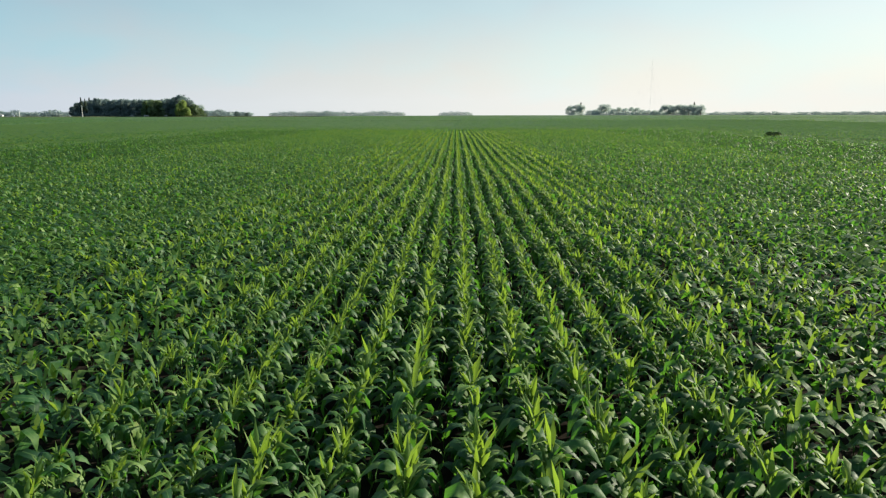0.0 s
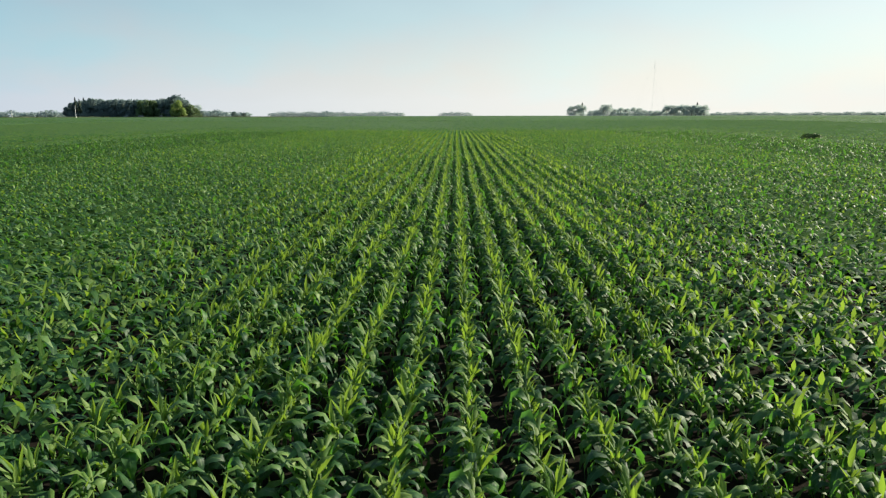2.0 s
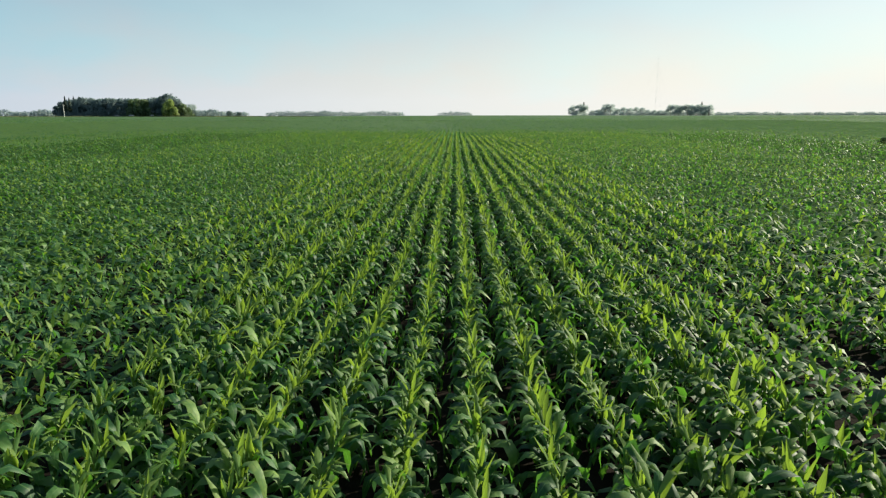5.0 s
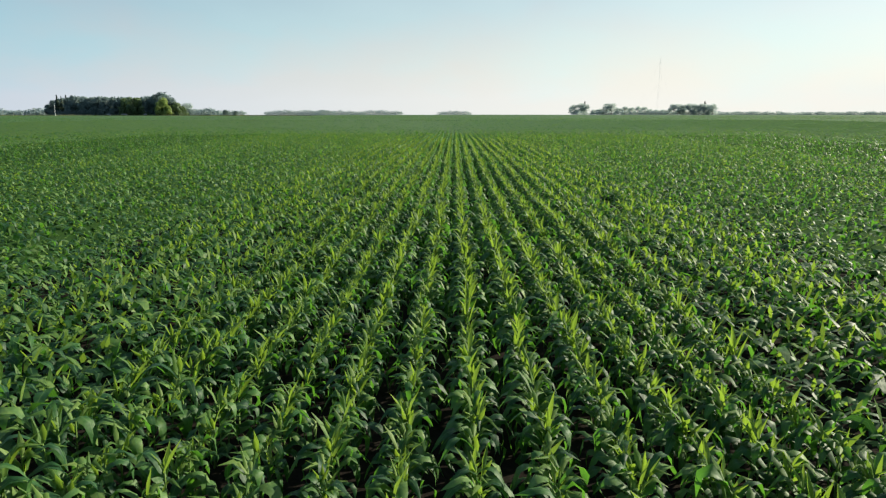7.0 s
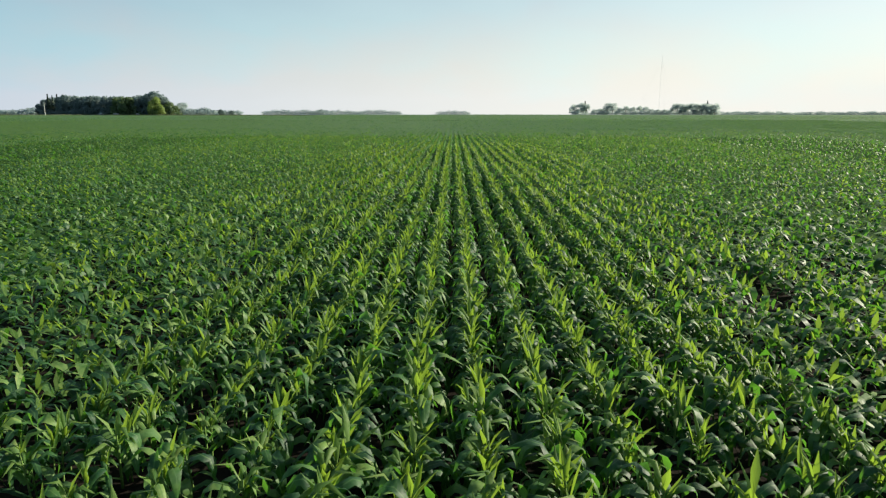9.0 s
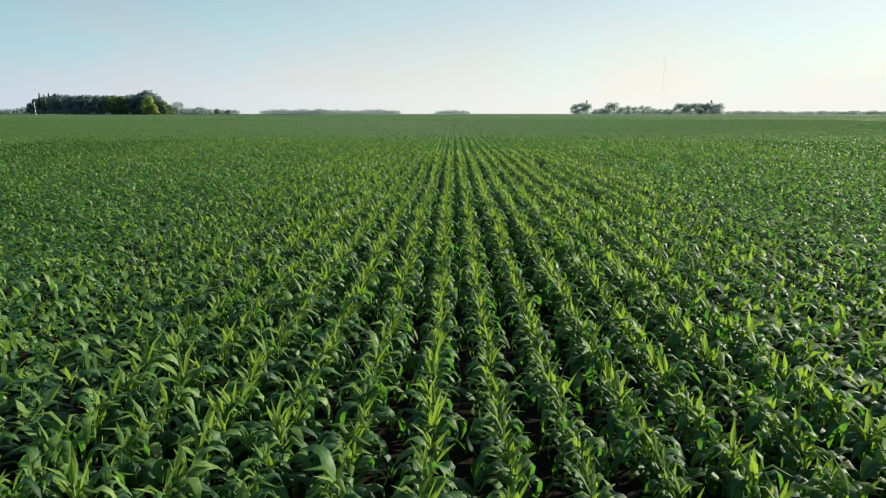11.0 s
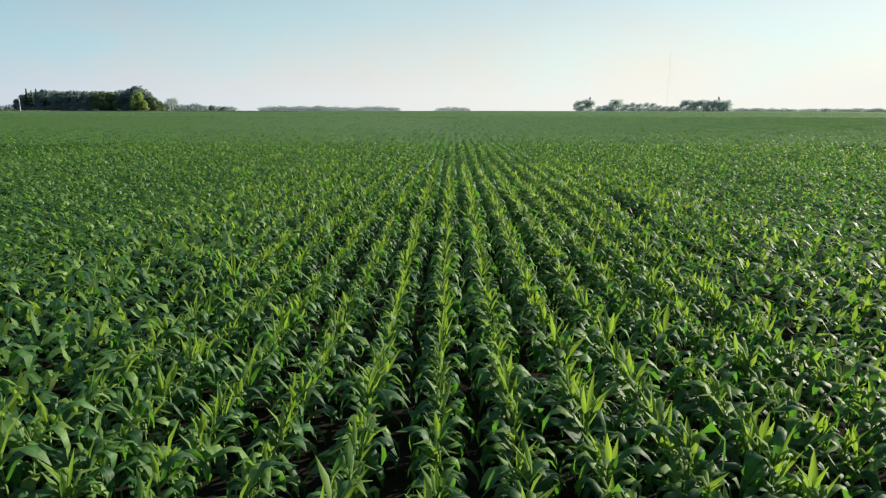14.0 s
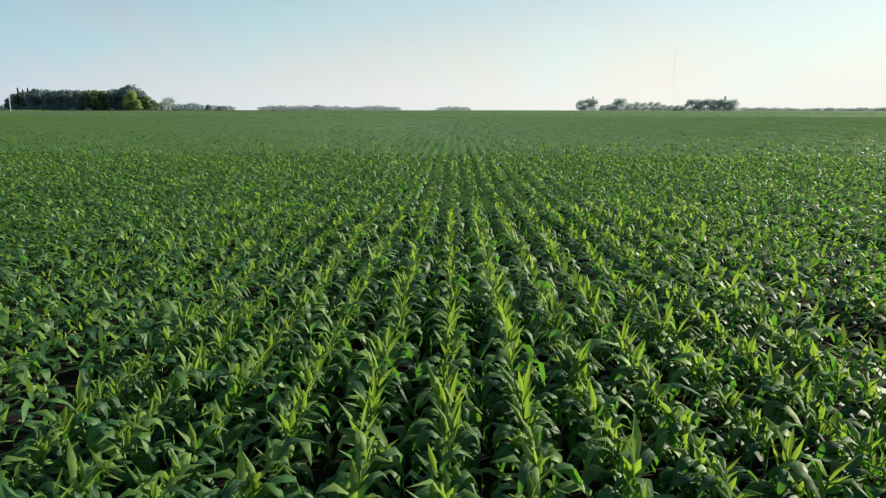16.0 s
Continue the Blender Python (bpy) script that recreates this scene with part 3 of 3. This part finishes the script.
for x, depth, kind, h, w in ((262, 712, "mid", 19, 13), (271, 706, "mid", 20, 13), (281, 708, "mid", 19.5, 13), (291, 724, "dark", 20, 14), (298, 716, "dark", 21, 14),
                             (306, 720, "dark", 21.5, 14), (314, 712, "dark", 22, 15), (326, 716, "dark", 25, 19), (325, 704, "light", 19, 12), (318, 701, "light", 15, 9),
                             (331, 701, "light", 11, 9), (338, 714, "dark", 20, 13), (345, 712, "mid", 15, 12), (353, 716, "mid", 11, 11), (362, 722, "dark", 8, 10)):
    plant_tree(kind, x, depth, h, w, G)
G = "trees of the far farmstead"
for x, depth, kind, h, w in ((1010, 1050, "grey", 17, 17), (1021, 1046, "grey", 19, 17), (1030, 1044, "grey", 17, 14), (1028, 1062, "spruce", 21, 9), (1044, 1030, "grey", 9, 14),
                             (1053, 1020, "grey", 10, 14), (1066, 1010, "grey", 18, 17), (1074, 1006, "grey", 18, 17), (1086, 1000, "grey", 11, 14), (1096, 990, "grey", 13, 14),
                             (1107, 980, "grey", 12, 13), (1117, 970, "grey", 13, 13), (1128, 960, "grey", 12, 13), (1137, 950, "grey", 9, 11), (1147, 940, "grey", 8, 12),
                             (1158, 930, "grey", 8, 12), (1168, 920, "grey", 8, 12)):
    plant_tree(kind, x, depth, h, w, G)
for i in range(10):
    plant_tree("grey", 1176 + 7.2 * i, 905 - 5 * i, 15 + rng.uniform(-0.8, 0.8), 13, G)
plant_tree("spruce", 1228, 885, 18, 8, G)
G = "scattered trees beyond the field"
for x, depth, kind, h, w in ((352, 1090, "grey", 20, 24), (420, 1000, "dark", 8, 9), (437, 1010, "dark", 6, 8)):
    plant_tree(kind, x, depth, h, w, G)


# ---- far woods on the horizon ----
def far_wood(name, x0, x1, depth, height, step, seed, label):
    """A long strip of wood beyond the fields: overlapping clumps of foliage of uneven height."""
    r = np.random.default_rng(seed)
    a, b, foot = at_view(x0, depth), at_view(x1, depth), float(fall(depth))
    n = max(3, int((b - a) / step))
    blobs = []
    for i in range(n):
        u = (i + 0.5) / n
        h = height * r.uniform(0.6, 1.1) * min(1, 0.45 + 3 * u, 0.45 + 3 * (1 - u))
        h -= foot
        blobs.append((a + (b - a) * u, depth + r.uniform(-10, 10), foot + h * 0.45, step * 1.9, h * 1.1))
    tagged(new(name, crown_mesh(name, r, blobs, 1.8, 220 * n, HAZED_WOOD)), label, "trees", kind="stuff")


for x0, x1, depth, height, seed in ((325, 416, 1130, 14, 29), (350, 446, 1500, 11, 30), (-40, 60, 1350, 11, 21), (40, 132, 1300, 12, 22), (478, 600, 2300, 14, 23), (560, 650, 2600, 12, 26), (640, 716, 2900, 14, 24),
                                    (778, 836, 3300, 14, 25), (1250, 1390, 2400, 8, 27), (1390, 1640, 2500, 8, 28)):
    far_wood("far_wood", x0, x1, depth, height, 16, seed, "long low strip of far woodland on the horizon, haze painted into its colour")


# ---- field edge ----
def grass_verge():
    r = np.random.default_rng(31)
    n = 9000
    x = r.uniform(-640, -160, n)
    y = 692 + r.uniform(0, 7, n)
    h = r.uniform(0.7, 1.5, n)
    a = r.uniform(0, math.pi, n)
    w = r.uniform(0.25, 0.5, n)
    dx, dy = np.cos(a) * w, np.sin(a) * w
    v = np.stack([np.stack([x - dx, y - dy, 0 * x], 1), np.stack([x + dx, y + dy, 0 * x], 1), np.stack([x + dx * 0.5, y + dy * 0.5, h], 1), np.stack([x - dx * 0.5, y - dy * 0.5, h], 1)], 1)
    return v.reshape(-1, 3), np.arange(4 * n).reshape(-1, 4)


v, q = grass_verge()
tagged(new("verge_grass", quads_mesh("verge_grass", v, q, [VERGE], None, None, False)), "strip of dry pale grass along the field edge", "grass", kind="stuff")


def utility_pole(x, y, height):
    root = new("utility_pole")
    part("pole", tube([(0, 0, -0.2), (0, 0, height * 0.5), (0, 0, height)], (0.28, 0.24, 0.19), 8), POLE, root)
    bm = bmesh.new()
    add_box(bm, -1.2, 1.2, -0.09, 0.09, height - 0.75, height - 0.55)
    arm = part("crossarm", bm, POLE, root)
    for dx in (-1.05, -0.4, 0.4, 1.05):
        part("insulator", tube([(dx, 0, height - 0.55), (dx, 0, height - 0.42), (dx, 0, height - 0.3)], (0.05, 0.09, 0.04), 6), STEEL, arm)
    root.matrix_basis = pose(x, y, 0, 0, 0, 20)
    return tagged(root, "pale weathered utility pole beside the grove", "utility pole")


utility_pole(-393, 673, 12.7)
utility_pole(-465, 680, 8.5)


def radio_mast(x, y, height):
    """A slender lattice mast held by wires, whitened and thinned to look faint from the camera."""
    root = new("radio_mast")
    legs = [(0.6 * math.cos(a), 0.6 * math.sin(a)) for a in (0.5, 0.5 + 2.094, 0.5 + 4.189)]
    for a, b in legs:
        part("mast_leg", tube([(a, b, 0), (a, b, height)], (0.022, 0.022), 5), WHITE, root)
    bm = bmesh.new()
    n = int(height / 2)
    for i in range(n):
        for j in range(3):
            p, q = legs[j], legs[(j + 1) % 3]
            add_tube(bm, [(*p, height * i / n), (*q, height * (i + 1) / n)], (0.009, 0.009), 3)
    part("lattice", bm, WHITE, root)
    for a in (0.5, 2.594, 4.689):
        for u in (0.55, 0.95):
            part("guy_wire", tube([(0.6 * math.cos(a), 0.6 * math.sin(a), height * u), (32 * math.cos(a), 32 * math.sin(a), 0)], (0.02, 0.02), 3), STEEL, root)
    part("antenna", tube([(0, 0, height), (0, 0, height + 3)], (0.12, 0.05), 6), STEEL, root)
    root.matrix_basis = pose(x, y, float(fall(y)))
    return tagged(root, "tall slender steel lattice radio mast with guy wires", "radio mast")


radio_mast(at_view(1150, 980), 980, 78)


def farm_shed(x, y, width, deep, wall, turn):
    root = new("farm_shed")
    bm = bmesh.new()
    add_box(bm, -width / 2, width / 2, -deep / 2, deep / 2, -0.1, wall)
    part("wall", bm, WHITE, root)
    bm = bmesh.new()
    w, d, top = width / 2 + 0.3, deep / 2 + 0.3, wall + deep * 0.28
    p = [bm.verts.new(c) for c in ((-w, -d, wall), (w, -d, wall), (w, 0, top), (-w, 0, top), (w, d, wall), (-w, d, wall),
                                   (-w, -d, wall + 0.12), (w, -d, wall + 0.12), (w, 0, top + 0.12), (-w, 0, top + 0.12), (w, d, wall + 0.12), (-w, d, wall + 0.12))]
    for f in ((6, 7, 8, 9), (9, 8, 10, 11), (0, 3, 2, 1), (3, 5, 4, 2), (0, 1, 7, 6), (5, 11, 10, 4), (1, 2, 8, 7), (2, 4, 10, 8), (0, 6, 9, 3), (3, 9, 11, 5)):
        bm.faces.new([p[i] for i in f])
    part("roof", bm, ROOF, root)
    bm = bmesh.new()
    add_box(bm, -1.4, 1.4, -deep / 2 - 0.06, -deep / 2 - 0.003, 0, 2.2)
    part("door", bm, ROOF, root)
    root.matrix_basis = pose(x, y, float(fall(y)), 0, 0, turn)
    return tagged(root, "small white shed at the foot of the grove", "shed")


farm_shed(at_view(259, 700), 700, 4.5, 3, 1.5, 8)
farm_shed(at_view(234, 704), 704, 3.5, 3, 1.4, -12)
farm_shed(at_view(2, 1150), 1150, 6, 5, 3.2, 15)
farm_shed(at_view(294, 699), 699, 1.8, 1.8, 1.9, 0)


def weed_clump(x, y, width, height):
    r = np.random.default_rng(41)
    root = new("weed_clump")
    for i in range(9):
        a = r.uniform(0, 6.28)
        px, py = r.uniform(0, width * 0.35) * math.cos(a), r.uniform(0, width * 0.35) * math.sin(a)
        part("stem", tube([(px, py, -0.02), (px * 1.2, py * 1.2, height * 0.8)], (0.015, 0.006), 4), STALK, root)
    blobs = [(r.uniform(-0.35, 0.35) * width, r.uniform(-0.3, 0.3) * width, height * r.uniform(0.3, 0.7), width * 0.4, height * 0.6) for _ in range(10)]
    ob = new("foliage", crown_mesh("foliage", r, blobs, 0.10, 1400, WEED))
    ob.parent = root
    root.matrix_basis = pose(x, y, 0)
    return tagged(root, "dark clump of tall weeds standing in the corn", "weeds")


weed_clump(53.5, 110, 2.6, 1.2)
